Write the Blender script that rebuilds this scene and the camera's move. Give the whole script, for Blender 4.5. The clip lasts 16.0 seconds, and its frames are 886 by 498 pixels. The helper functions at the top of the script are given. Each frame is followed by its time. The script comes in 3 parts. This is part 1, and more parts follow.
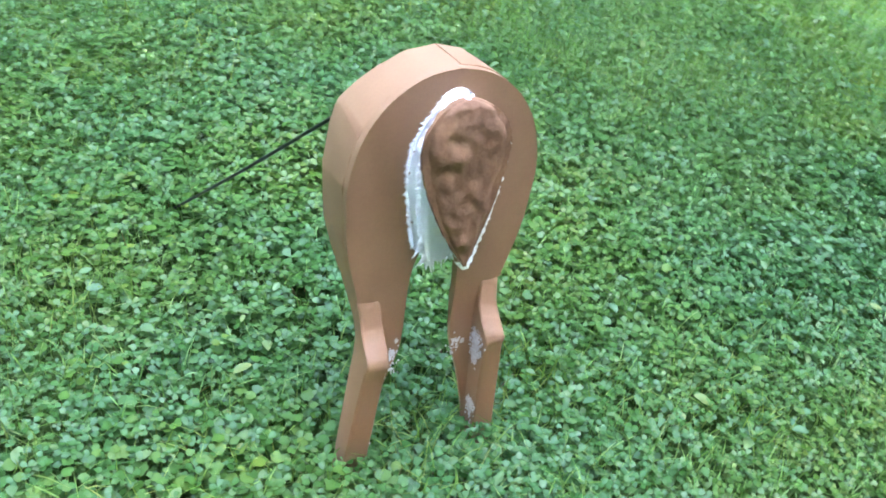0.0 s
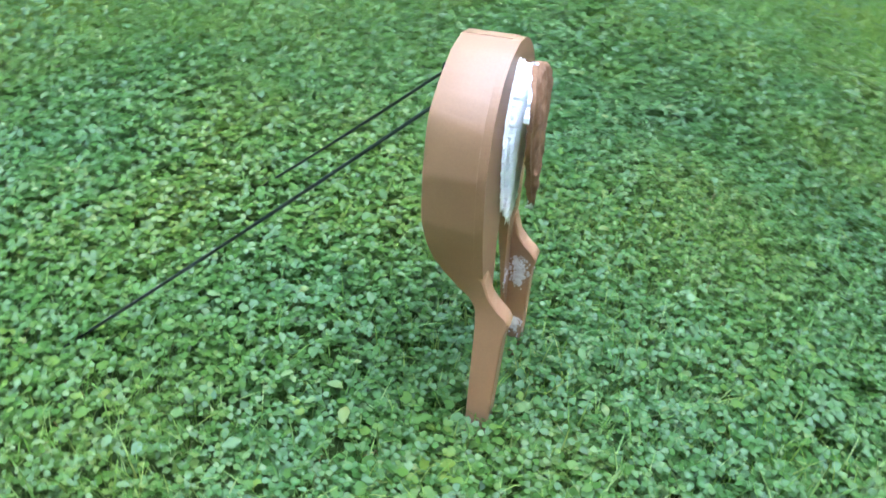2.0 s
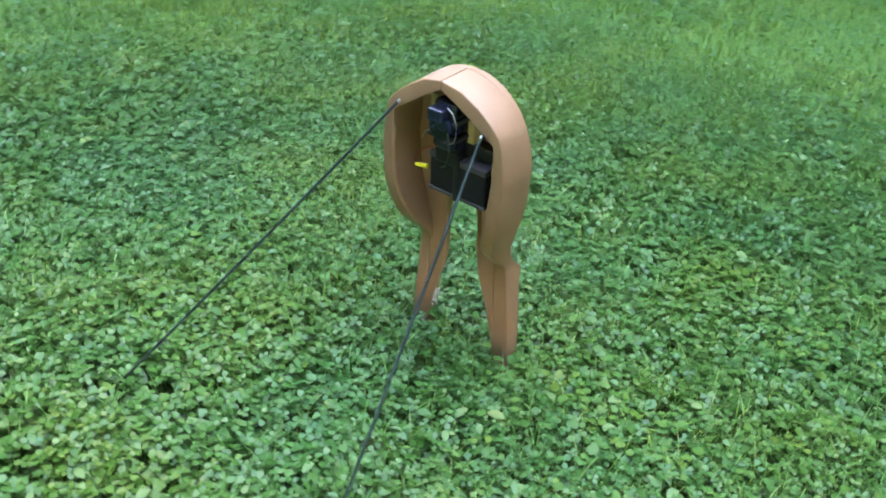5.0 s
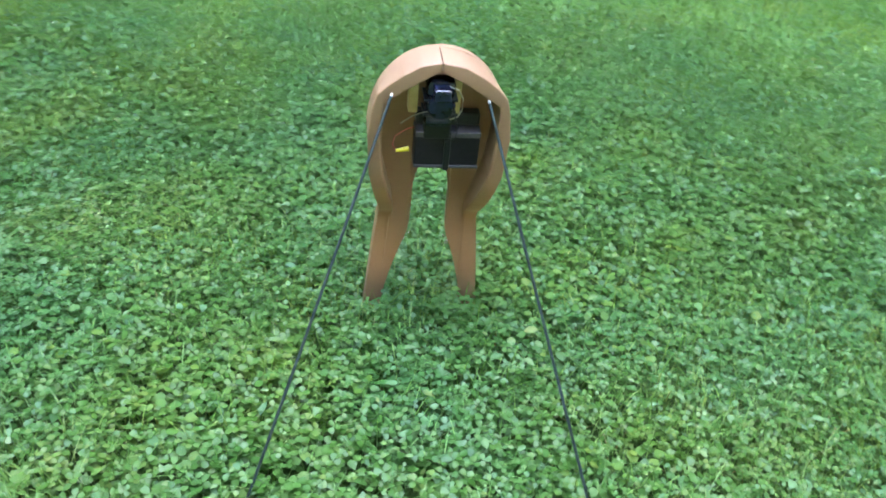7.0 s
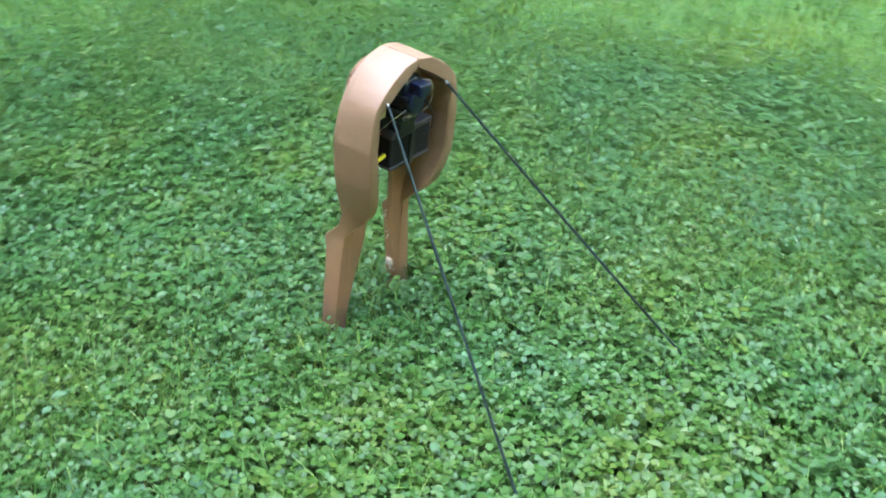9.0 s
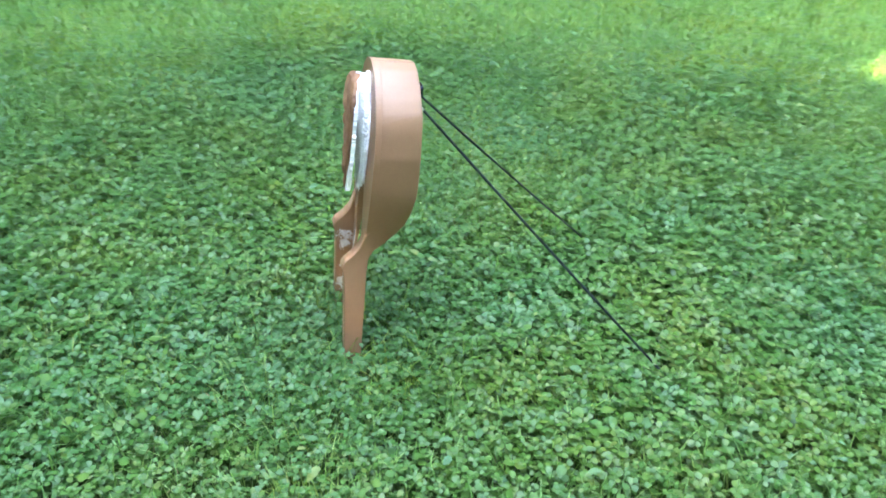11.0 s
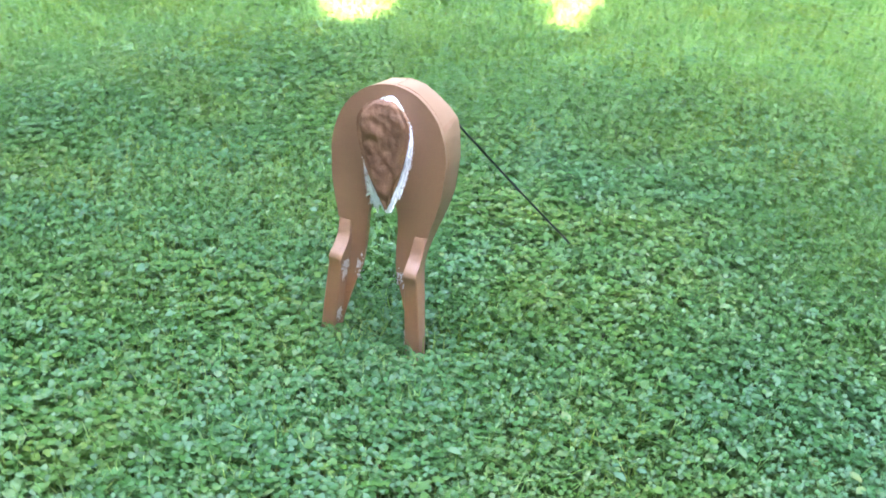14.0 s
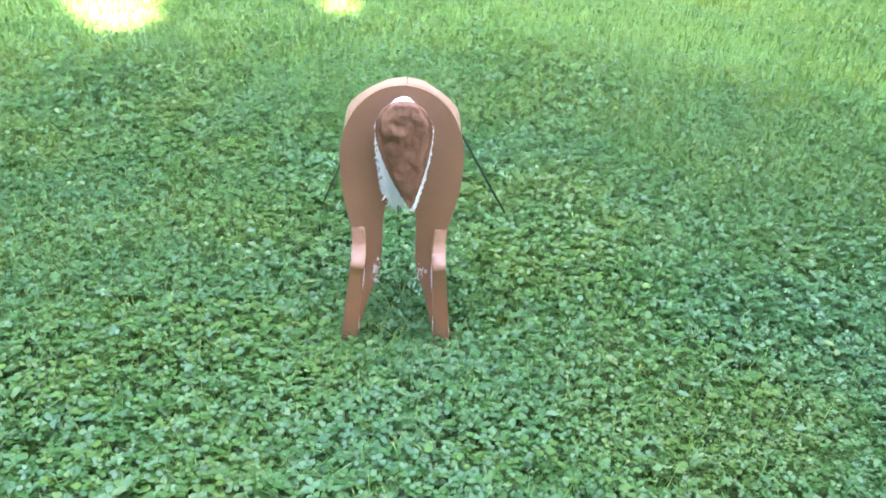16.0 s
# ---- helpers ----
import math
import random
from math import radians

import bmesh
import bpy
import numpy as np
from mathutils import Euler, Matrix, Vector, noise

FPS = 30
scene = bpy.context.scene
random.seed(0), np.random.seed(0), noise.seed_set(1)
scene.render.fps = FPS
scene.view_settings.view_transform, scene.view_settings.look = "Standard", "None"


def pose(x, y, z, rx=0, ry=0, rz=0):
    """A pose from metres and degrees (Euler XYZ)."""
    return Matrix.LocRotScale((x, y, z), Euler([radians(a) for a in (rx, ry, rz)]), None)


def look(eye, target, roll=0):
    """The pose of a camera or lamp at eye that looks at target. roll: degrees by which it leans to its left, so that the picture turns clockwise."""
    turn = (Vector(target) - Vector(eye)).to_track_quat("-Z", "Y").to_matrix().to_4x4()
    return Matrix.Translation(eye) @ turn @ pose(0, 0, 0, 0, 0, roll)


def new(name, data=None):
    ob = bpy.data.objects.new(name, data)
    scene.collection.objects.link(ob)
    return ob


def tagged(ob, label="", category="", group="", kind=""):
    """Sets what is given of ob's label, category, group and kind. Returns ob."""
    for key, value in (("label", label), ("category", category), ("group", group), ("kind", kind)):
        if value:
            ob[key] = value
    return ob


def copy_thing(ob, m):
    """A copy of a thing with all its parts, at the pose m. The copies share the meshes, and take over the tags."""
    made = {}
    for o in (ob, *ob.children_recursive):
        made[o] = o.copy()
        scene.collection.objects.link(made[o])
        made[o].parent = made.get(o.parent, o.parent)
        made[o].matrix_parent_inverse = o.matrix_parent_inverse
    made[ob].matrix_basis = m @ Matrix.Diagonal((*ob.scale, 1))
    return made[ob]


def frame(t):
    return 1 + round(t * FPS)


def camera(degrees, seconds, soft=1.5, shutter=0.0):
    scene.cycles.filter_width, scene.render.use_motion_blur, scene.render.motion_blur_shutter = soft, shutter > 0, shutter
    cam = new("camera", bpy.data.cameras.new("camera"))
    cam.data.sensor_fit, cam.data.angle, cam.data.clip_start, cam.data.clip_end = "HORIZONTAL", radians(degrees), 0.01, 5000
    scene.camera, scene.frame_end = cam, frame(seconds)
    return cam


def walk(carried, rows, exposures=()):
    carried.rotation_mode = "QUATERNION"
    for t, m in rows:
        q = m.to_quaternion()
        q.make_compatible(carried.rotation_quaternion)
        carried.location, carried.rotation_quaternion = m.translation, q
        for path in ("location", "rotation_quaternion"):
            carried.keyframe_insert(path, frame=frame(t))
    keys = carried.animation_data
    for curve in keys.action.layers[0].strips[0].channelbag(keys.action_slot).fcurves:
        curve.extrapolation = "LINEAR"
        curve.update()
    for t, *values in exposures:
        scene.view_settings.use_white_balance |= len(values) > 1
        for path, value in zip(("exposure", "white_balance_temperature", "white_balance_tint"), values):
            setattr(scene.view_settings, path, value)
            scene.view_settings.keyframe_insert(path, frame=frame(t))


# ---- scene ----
cam = camera(58.4, 16.0, soft=1.75, shutter=0.4)
PATH = [
    (0, (-0.501, -0.780, 1.105), (0.350, 0.557, -0.114), 11.4),
    (0.5, (-0.691, -0.663, 1.114), (0.363, 0.499, -0.127), 12.3),
    (1, (-0.949, -0.541, 1.129), (0.359, 0.367, -0.081), 10.2),
    (1.5, (-1.076, -0.362, 1.118), (0.378, 0.317, -0.076), 10.1),
    (2, (-1.142, -0.144, 1.109), (0.417, 0.233, -0.085), 8.6),
    (2.5, (-1.234, 0.082, 1.096), (0.430, 0.131, -0.012), 7.4),
    (3, (-1.290, 0.336, 1.103), (0.349, 0.066, -0.010), 8.2),
    (3.5, (-1.205, 0.594, 1.111), (0.329, 0.000, -0.027), 6.8),
    (4, (-1.125, 0.858, 1.121), (0.268, -0.076, 0.031), 8.3),
    (4.5, (-1.037, 1.126, 1.154), (0.136, -0.094, 0.088), 5.7),
    (4.7, (-0.975, 1.201, 1.150), (0.132, -0.088, 0.095), 5.9),
    (6.8, (0.110, 1.710, 1.174), (-0.001, 0.012, 0.124), 3.4),
    (7, (0.217, 1.697, 1.179), (-0.039, 0.024, 0.114), 5.0),
    (7.5, (0.557, 1.682, 1.178), (-0.027, 0.092, 0.114), 2.1),
    (8, (0.818, 1.564, 1.178), (-0.034, 0.109, 0.103), 2.5),
    (8.5, (1.088, 1.350, 1.183), (0.004, 0.056, 0.111), 1.6),
    (8.7, (1.167, 1.269, 1.183), (-0.048, 0.096, 0.112), 1.9),
    (10.8, (1.716, -0.015, 1.187), (0.015, 0.201, 0.157), -0.3),
    (11, (1.711, -0.151, 1.184), (0.033, 0.233, 0.167), 2.0),
    (11.5, (1.632, -0.499, 1.201), (0.105, 0.221, 0.130), 4.9),
    (12, (1.597, -0.813, 1.225), (0.183, 0.217, 0.255), 1.8),
    (12.5, (1.464, -1.041, 1.244), (0.212, 0.169, 0.259), 2.3),
    (13, (1.214, -1.228, 1.268), (0.144, 0.143, 0.279), 1.9),
    (13.5, (0.974, -1.439, 1.251), (0.147, 0.096, 0.272), 2.1),
    (14, (0.753, -1.579, 1.267), (0.170, 0.046, 0.258), 4.3),
    (14.5, (0.470, -1.623, 1.242), (0.119, 0.083, 0.258), 1.5),
    (15, (0.202, -1.694, 1.234), (0.158, 0.051, 0.259), 3.8),
    (15.5, (0.026, -1.750, 1.262), (0.110, -0.025, 0.255), 3.5),
    (16, (-0.013, -1.763, 1.262), (0.119, -0.035, 0.263), 4.1),
]
walk(cam, [(t, look(eye, target, roll)) for t, eye, target, roll in PATH],
     exposures=[(0.0, 6.27, 7250, 14), (2.5, 6.15, 7650, 10), (4.7, 6.05, 7750, 9), (7.0, 6.25, 7600, 10), (8.7, 6.23, 7650, 9), (11.0, 6.18, 7650, 7), (13.0, 6.27, 7200, 14), (16.0, 6.41, 7000, 23)])

# ---- light ----
SUN_ELEV = 48.0
SUN_FROM = Vector((0.10 * math.cos(radians(SUN_ELEV)), -0.995 * math.cos(radians(SUN_ELEV)), math.sin(radians(SUN_ELEV))))
world = bpy.data.worlds.new("world")
scene.world = world
world.use_nodes = True
wn = world.node_tree.nodes
sky = wn.new("ShaderNodeTexSky")
sky.sky_type = "NISHITA"
sky.sun_disc = False
sky.sun_elevation = radians(SUN_ELEV)
sky.sun_rotation = math.atan2(SUN_FROM.x, SUN_FROM.y)
wn["Background"].inputs["Strength"].default_value = 0.15
world.node_tree.links.new(sky.outputs[0], wn["Background"].inputs["Color"])
sun_data = bpy.data.lights.new("sun", "SUN")
sun_data.energy, sun_data.angle, sun_data.color = 2.2, radians(0.53), (1.0, 0.95, 0.86)
sun = new("sun", sun_data)
sun.matrix_world = look(SUN_FROM * 30, (0, 0, 0))


# ---- materials ----
def material(name, colour, rough=0.7, metal=0.0, spec=0.5):
    m = bpy.data.materials.new(name)
    m.use_nodes = True
    b = m.node_tree.nodes["Principled BSDF"]
    b.inputs["Base Color"].default_value = (*colour, 1)
    b.inputs["Roughness"].default_value = rough
    b.inputs["Metallic"].default_value = metal
    b.inputs["Specular IOR Level"].default_value = spec
    return m


def node(m, kind, **values):
    n = m.node_tree.nodes.new(kind)
    for key, value in values.items():
        n.inputs[key].default_value = value
    return n


def link(m, a, b):
    m.node_tree.links.new(a, b)


def ramp(m, fac, stops):
    r = m.node_tree.nodes.new("ShaderNodeValToRGB")
    while len(r.color_ramp.elements) < len(stops):
        r.color_ramp.elements.new(0.5)
    for e, (p, c) in zip(r.color_ramp.elements, stops):
        e.position, e.color = p, (*c, 1)
    link(m, fac, r.inputs["Fac"])
    return r.outputs["Color"]


def grain(m, fine, coarse, low, high, bump=0.15, depth=0.002):
    """Two scales of noise: mottling in the colour, fine relief in the surface."""
    b = m.node_tree.nodes["Principled BSDF"]
    at = m.node_tree.nodes.new("ShaderNodeTexCoord").outputs["Object"]
    n1, n2 = node(m, "ShaderNodeTexNoise", Scale=coarse, Detail=4.0), node(m, "ShaderNodeTexNoise", Scale=fine, Detail=3.0)
    link(m, at, n1.inputs["Vector"])
    link(m, at, n2.inputs["Vector"])
    mix = m.node_tree.nodes.new("ShaderNodeMath")
    mix.operation = "MULTIPLY_ADD"
    mix.inputs[1].default_value = 0.7
    link(m, n1.outputs["Fac"], mix.inputs[0])
    part_fine = m.node_tree.nodes.new("ShaderNodeMath")
    part_fine.operation = "MULTIPLY"
    part_fine.inputs[1].default_value = 0.3
    link(m, n2.outputs["Fac"], part_fine.inputs[0])
    link(m, part_fine.outputs[0], mix.inputs[2])
    link(m, ramp(m, mix.outputs[0], [(0.32, low), (0.68, high)]), b.inputs["Base Color"])
    bp = node(m, "ShaderNodeBump", Strength=bump, Distance=depth)
    link(m, n2.outputs["Fac"], bp.inputs["Height"])
    link(m, bp.outputs["Normal"], b.inputs["Normal"])
    return m


def foliage(name, stops, patch=1.3, rough=0.42, spec=0.5, thin_part=0.3):
    """Leaf colour by leaf, shifted in drifts over the lawn."""
    m = material(name, (0.06, 0.12, 0.04), rough, spec=spec)
    b = m.node_tree.nodes["Principled BSDF"]
    geo = m.node_tree.nodes.new("ShaderNodeNewGeometry")
    n1 = node(m, "ShaderNodeTexNoise", Scale=patch, Detail=5.0, Roughness=0.65)
    link(m, geo.outputs["Position"], n1.inputs["Vector"])
    a = m.node_tree.nodes.new("ShaderNodeMath")
    a.operation = "MULTIPLY_ADD"
    a.inputs[1].default_value = 0.45
    link(m, geo.outputs["Random Per Island"], a.inputs[0])
    k = m.node_tree.nodes.new("ShaderNodeMath")
    k.operation = "MULTIPLY"
    k.inputs[1].default_value = 0.55
    link(m, n1.outputs["Fac"], k.inputs[0])
    link(m, k.outputs[0], a.inputs[2])
    n2 = node(m, "ShaderNodeTexNoise", Scale=1.5 * patch, Detail=4.0, Roughness=0.6)
    shift = m.node_tree.nodes.new("ShaderNodeVectorMath")
    shift.operation = "ADD"
    shift.inputs[1].default_value = (7.3, 2.1, 4.0)
    link(m, geo.outputs["Position"], shift.inputs[0])
    link(m, shift.outputs[0], n2.inputs["Vector"])
    tint = m.node_tree.nodes.new("ShaderNodeMix")
    tint.data_type, tint.blend_type = "RGBA", "MULTIPLY"
    tint.inputs["Factor"].default_value = 1.0
    link(m, ramp(m, a.outputs[0], stops), tint.inputs["A"])
    link(m, ramp(m, n2.outputs["Fac"], [(0.34, (0.81, 0.94, 1.11)), (0.49, (0.98, 1.0, 0.93)), (0.58, (1.14, 1.02, 0.80)), (0.69, (1.42, 1.06, 0.68))]), tint.inputs["B"])
    colour = tint.outputs["Result"]
    link(m, colour, b.inputs["Base Color"])
    thin = m.node_tree.nodes.new("ShaderNodeBsdfTranslucent")
    link(m, colour, thin.inputs["Color"])
    mix = node(m, "ShaderNodeMixShader", Fac=thin_part)
    link(m, b.outputs[0], mix.inputs[1])
    link(m, thin.outputs[0], mix.inputs[2])
    link(m, mix.outputs[0], m.node_tree.nodes["Material Output"].inputs["Surface"])
    return m


FOAM = grain(material("painted_foam", (0.21, 0.1, 0.06), 0.56, spec=0.50), 260, 5, (0.200, 0.097, 0.048), (0.258, 0.130, 0.065), 0.15, 0.001)
SUEDE = grain(material("brown_suede", (0.2, 0.09, 0.05), 0.9, spec=0.2), 180, 22, (0.122, 0.058, 0.031), (0.240, 0.120, 0.063), 0.4, 0.003)
WHITE = grain(material("white_paint", (0.8, 0.8, 0.8), 0.7, spec=0.3), 220, 30, (0.78, 0.78, 0.775), (0.87, 0.87, 0.865), 0.4, 0.002)
WORN = grain(material("scuffed_white_paint", (0.5, 0.4, 0.4), 0.45), 200, 60, (0.36, 0.28, 0.26), (0.62, 0.58, 0.58), 0.3, 0.002)
BLACK = grain(material("black_plastic", (0.012, 0.012, 0.014), 0.45, spec=0.3), 150, 20, (0.004, 0.004, 0.005), (0.010, 0.009, 0.011), 0.1, 0.001)
BLUEBLACK = grain(material("blue_black_wrap", (0.012, 0.016, 0.035), 0.24, spec=0.4), 90, 30, (0.005, 0.006, 0.014), (0.012, 0.016, 0.036), 0.2, 0.002)
BOXPLASTIC = grain(material("dull_grey_plastic", (0.045, 0.035, 0.038), 0.6, spec=0.2), 120, 15, (0.006, 0.0045, 0.006), (0.014, 0.010, 0.013), 0.1, 0.001)
# lids and base lips: a lighter grey than the boxes
LIDPLASTIC = grain(material("lighter_grey_plastic", (0.05, 0.04, 0.045), 0.5, spec=0.4), 120, 15, (0.034, 0.027, 0.031), (0.062, 0.050, 0.056), 0.1, 0.001)
PINE = grain(material("bare_pine", (0.6, 0.42, 0.2), 0.6), 90, 40, (0.40, 0.27, 0.12), (0.54, 0.39, 0.20), 0.1, 0.001)
YELLOW = material("yellow_plastic", (0.75, 0.55, 0.02), 0.4)
RED = material("red_wire", (0.30, 0.02, 0.015), 0.4)
ROD = grain(material("dark_green_rod", (0.006, 0.014, 0.010), 0.5, spec=0.2), 200, 30, (0.004, 0.009, 0.007), (0.008, 0.018, 0.013), 0.05, 0.0005)
STEEL = material("dull_steel", (0.36, 0.33, 0.29), 0.45, 0.9)
BARK = grain(material("bark", (0.12, 0.085, 0.06), 0.9), 30, 6, (0.06, 0.042, 0.03), (0.16, 0.12, 0.085), 0.8, 0.02)
CLOVER = foliage("clover_leaves", [(0.22, (0.026, 0.078, 0.011)), (0.42, (0.041, 0.114, 0.021)), (0.58, (0.057, 0.135, 0.033)), (0.78, (0.095, 0.157, 0.042))], rough=0.38, spec=0.27, thin_part=0.35)
GRASS = foliage("grass_leaves", [(0.25, (0.068, 0.158, 0.029)), (0.5, (0.110, 0.215, 0.046)), (0.78, (0.172, 0.248, 0.076))], 1.1, rough=0.45, spec=0.22, thin_part=0.35)
WEED = foliage("broad_leaves", [(0.25, (0.046, 0.106, 0.036)), (0.5, (0.086, 0.158, 0.063)), (0.8, (0.130, 0.190, 0.078))], 3.0, rough=0.6, spec=0.15)
IVY = foliage("ivy_leaves", [(0.25, (0.036, 0.098, 0.015)), (0.5, (0.054, 0.126, 0.022)), (0.8, (0.090, 0.150, 0.028))], 4.0, rough=0.5, spec=0.22)
THATCH = foliage("dry_blades", [(0.25, (0.096, 0.081, 0.033)), (0.5, (0.163, 0.133, 0.059)), (0.8, (0.252, 0.200, 0.104))], 3.0, rough=0.7, spec=0.2)
CROWN = foliage("tree_leaves", [(0.25, (0.018, 0.042, 0.014)), (0.6, (0.028, 0.062, 0.02)), (0.8, (0.04, 0.08, 0.026))], 0.6, spec=0.2, thin_part=0.08)
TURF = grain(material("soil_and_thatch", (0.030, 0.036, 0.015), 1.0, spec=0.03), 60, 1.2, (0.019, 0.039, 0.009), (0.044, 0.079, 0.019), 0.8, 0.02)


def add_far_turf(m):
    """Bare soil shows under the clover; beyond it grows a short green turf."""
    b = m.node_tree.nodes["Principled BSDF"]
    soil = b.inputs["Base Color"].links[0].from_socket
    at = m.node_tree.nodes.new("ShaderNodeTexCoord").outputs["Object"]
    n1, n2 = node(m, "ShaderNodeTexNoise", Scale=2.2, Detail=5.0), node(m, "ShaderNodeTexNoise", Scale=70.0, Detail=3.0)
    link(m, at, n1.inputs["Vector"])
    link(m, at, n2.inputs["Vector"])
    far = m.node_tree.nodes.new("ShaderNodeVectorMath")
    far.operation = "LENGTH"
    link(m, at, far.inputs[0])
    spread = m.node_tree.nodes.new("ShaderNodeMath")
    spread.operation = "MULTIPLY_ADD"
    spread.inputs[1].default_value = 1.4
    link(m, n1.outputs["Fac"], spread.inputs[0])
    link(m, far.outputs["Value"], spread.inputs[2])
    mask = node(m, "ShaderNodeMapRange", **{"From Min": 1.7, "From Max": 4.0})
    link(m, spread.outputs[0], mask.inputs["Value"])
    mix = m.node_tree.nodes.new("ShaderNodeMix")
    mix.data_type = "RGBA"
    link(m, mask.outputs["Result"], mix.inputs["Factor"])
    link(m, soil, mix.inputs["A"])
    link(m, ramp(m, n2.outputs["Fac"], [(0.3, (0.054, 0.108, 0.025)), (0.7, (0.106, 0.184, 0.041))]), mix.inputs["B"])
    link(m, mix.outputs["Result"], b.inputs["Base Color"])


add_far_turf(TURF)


# ---- helpers for building ----
def part(name, bm, mat, parent, label="", bevel=0.0):
    me = bpy.data.meshes.new(name)
    bmesh.ops.recalc_face_normals(bm, faces=bm.faces)
    bm.to_mesh(me)
    bm.free()
    me.materials.append(mat)
    ob = new(name, me)
    if parent is not None:
        ob.parent = parent
    if label:
        tagged(ob, label)
    if bevel:
        mod = ob.modifiers.new("bevel", "BEVEL")
        mod.width, mod.segments, mod.limit_method = bevel, 2, "ANGLE"
    return ob


def smooth(ob, angle=40):
    for p in ob.data.polygons:
        p.use_smooth = True
    ob.data.set_sharp_from_angle(angle=radians(angle))
    return ob


def box(bm, centre, size, turn=(0, 0, 0)):
    m = pose(*centre, *turn) @ Matrix.Diagonal((*size, 1))
    return bmesh.ops.create_cube(bm, size=1.0, matrix=m)["verts"]


def tube(bm, points, radii, sides=8):
    """A round bar through points, closed at both ends."""
    rings = []
    for i, p in enumerate(points):
        a, b = Vector(points[max(i - 1, 0)]), Vector(points[min(i + 1, len(points) - 1)])
        q = (b - a).to_track_quat("Z", "Y")
        r = radii[i] if isinstance(radii, (list, tuple)) else radii
        rings.append([bm.verts.new(Vector(p) + q @ Vector((r * math.cos(k * math.tau / sides), r * math.sin(k * math.tau / sides), 0))) for k in range(sides)])
    for u, v in zip(rings, rings[1:]):
        for k in range(sides):
            bm.faces.new((u[k], u[(k + 1) % sides], v[(k + 1) % sides], v[k]))
    bm.faces.new(rings[0][::-1])
    bm.faces.new(rings[-1])


def curve_at(points, t):
    """Straight-line look-up in rows of (key, value)."""
    return float(np.interp(t, [p[0] for p in points], [p[1] for p in points]))


def big_mesh(name, verts, tris, mat):
    """A mesh of triangles from arrays."""
    me = bpy.data.meshes.new(name)
    me.vertices.add(len(verts))
    me.vertices.foreach_set("co", np.ascontiguousarray(verts, dtype=np.float32).ravel())
    me.loops.add(3 * len(tris))
    me.loops.foreach_set("vertex_index", np.ascontiguousarray(tris, dtype=np.int32).ravel())
    me.polygons.add(len(tris))
    me.polygons.foreach_set("loop_start", np.arange(0, 3 * len(tris), 3, dtype=np.int32))
    me.update(calc_edges=True)
    me.materials.append(mat)
    return new(name, me)


SOIL = -0.062


def trodden(x, y):
    """The lawn pressed down round the decoy's two feet."""
    return 0.018 * (np.exp(-((x + 0.122) ** 2 + (y - 0.002) ** 2) / 0.02) + np.exp(-((x - 0.138) ** 2 + (y - 0.002) ** 2) / 0.02))


def swell(x, y):
    """The lawn's gentle unevenness."""
    return 0.010 * np.sin(1.7 * x + 0.6) * np.cos(1.4 * y - 0.4) - 0.012 * np.exp(-((x - 0.45) ** 2 + (y + 0.05) ** 2) / 0.15) + 0.006 * np.sin(4.1 * x - 2.2 * y) - trodden(x, y)


# ---- ground ----
def build_ground():
    near = np.linspace(-6, 6, 81)
    line = np.concatenate([[-400, -120, -40, -15, -9], near, [9, 15, 40, 120, 400]])
    bm = bmesh.new()
    grid = [[bm.verts.new((x, y, SOIL + (float(swell(x, y)) if abs(x) < 7 and abs(y) < 7 else 0.0))) for x in line] for y in line]
    for j in range(len(line) - 1):
        for i in range(len(line) - 1):
            bm.faces.new((grid[j][i], grid[j][i + 1], grid[j + 1][i + 1], grid[j + 1][i]))
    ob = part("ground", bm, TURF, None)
    return tagged(ob, "dark soil and thatch under a green clover lawn", "ground", kind="structure")


build_ground()


# ---- the decoy ----
LEAN = 0.089                               # it tips forward by this much for each metre of height
decoy = new("deer_decoy")
decoy.location = (0.008, -0.0025, -0.065)
tagged(decoy, "tan foam half-deer decoy standing on the clover lawn", "decoy")

OUTLINE = [(0, 0.718), (0.039, 0.713), (0.073, 0.698), (0.1062, 0.671), (0.1315, 0.635), (0.1461, 0.595), (0.1549, 0.550), (0.1519, 0.500), (0.149, 0.455),
           (0.1383, 0.405), (0.1266, 0.362), (0.1227, 0.335), (0.1208, 0.310), (0.1217, 0.272), (0.1227, 0.262), (0.1256, 0.235), (0.1305, 0.190), (0.1354, 0.140), (0.1422, 0.070), (0.1505, -0.022)]
REAR = [(0.0, -0.034), (0.14, -0.040), (0.225, -0.044), (0.243, -0.046), (0.250, -0.0505), (0.261, -0.0515), (0.270, -0.047), (0.285, -0.030), (0.308, -0.012), (0.347, 0.000), (0.357, 0.0143), (0.80, 0.0143)]
FRONT = [(0.0, 0.007), (0.25, 0.008), (0.284, 0.011), (0.302, 0.021), (0.325, 0.046), (0.350, 0.069), (0.375, 0.085), (0.41, 0.096), (0.45, 0.102), (0.48, 0.103), (0.62, 0.099), (0.80, 0.096)]


def leaned(bm):
    for v in bm.verts:
        y, z = v.co.y, v.co.z
        v.co.y, v.co.z = y + LEAN * z, z - 0.10 * y
    return bm


def resampled(points, step):
    out = []
    for (x0, z0), (x1, z1) in zip(points, points[1:]):
        n = max(1, round(math.hypot(x1 - x0, z1 - z0) / step))
        out += [(x0 + (x1 - x0) * k / n, z0 + (z1 - z0) * k / n) for k in range(n)]
    return out + [points[-1]]


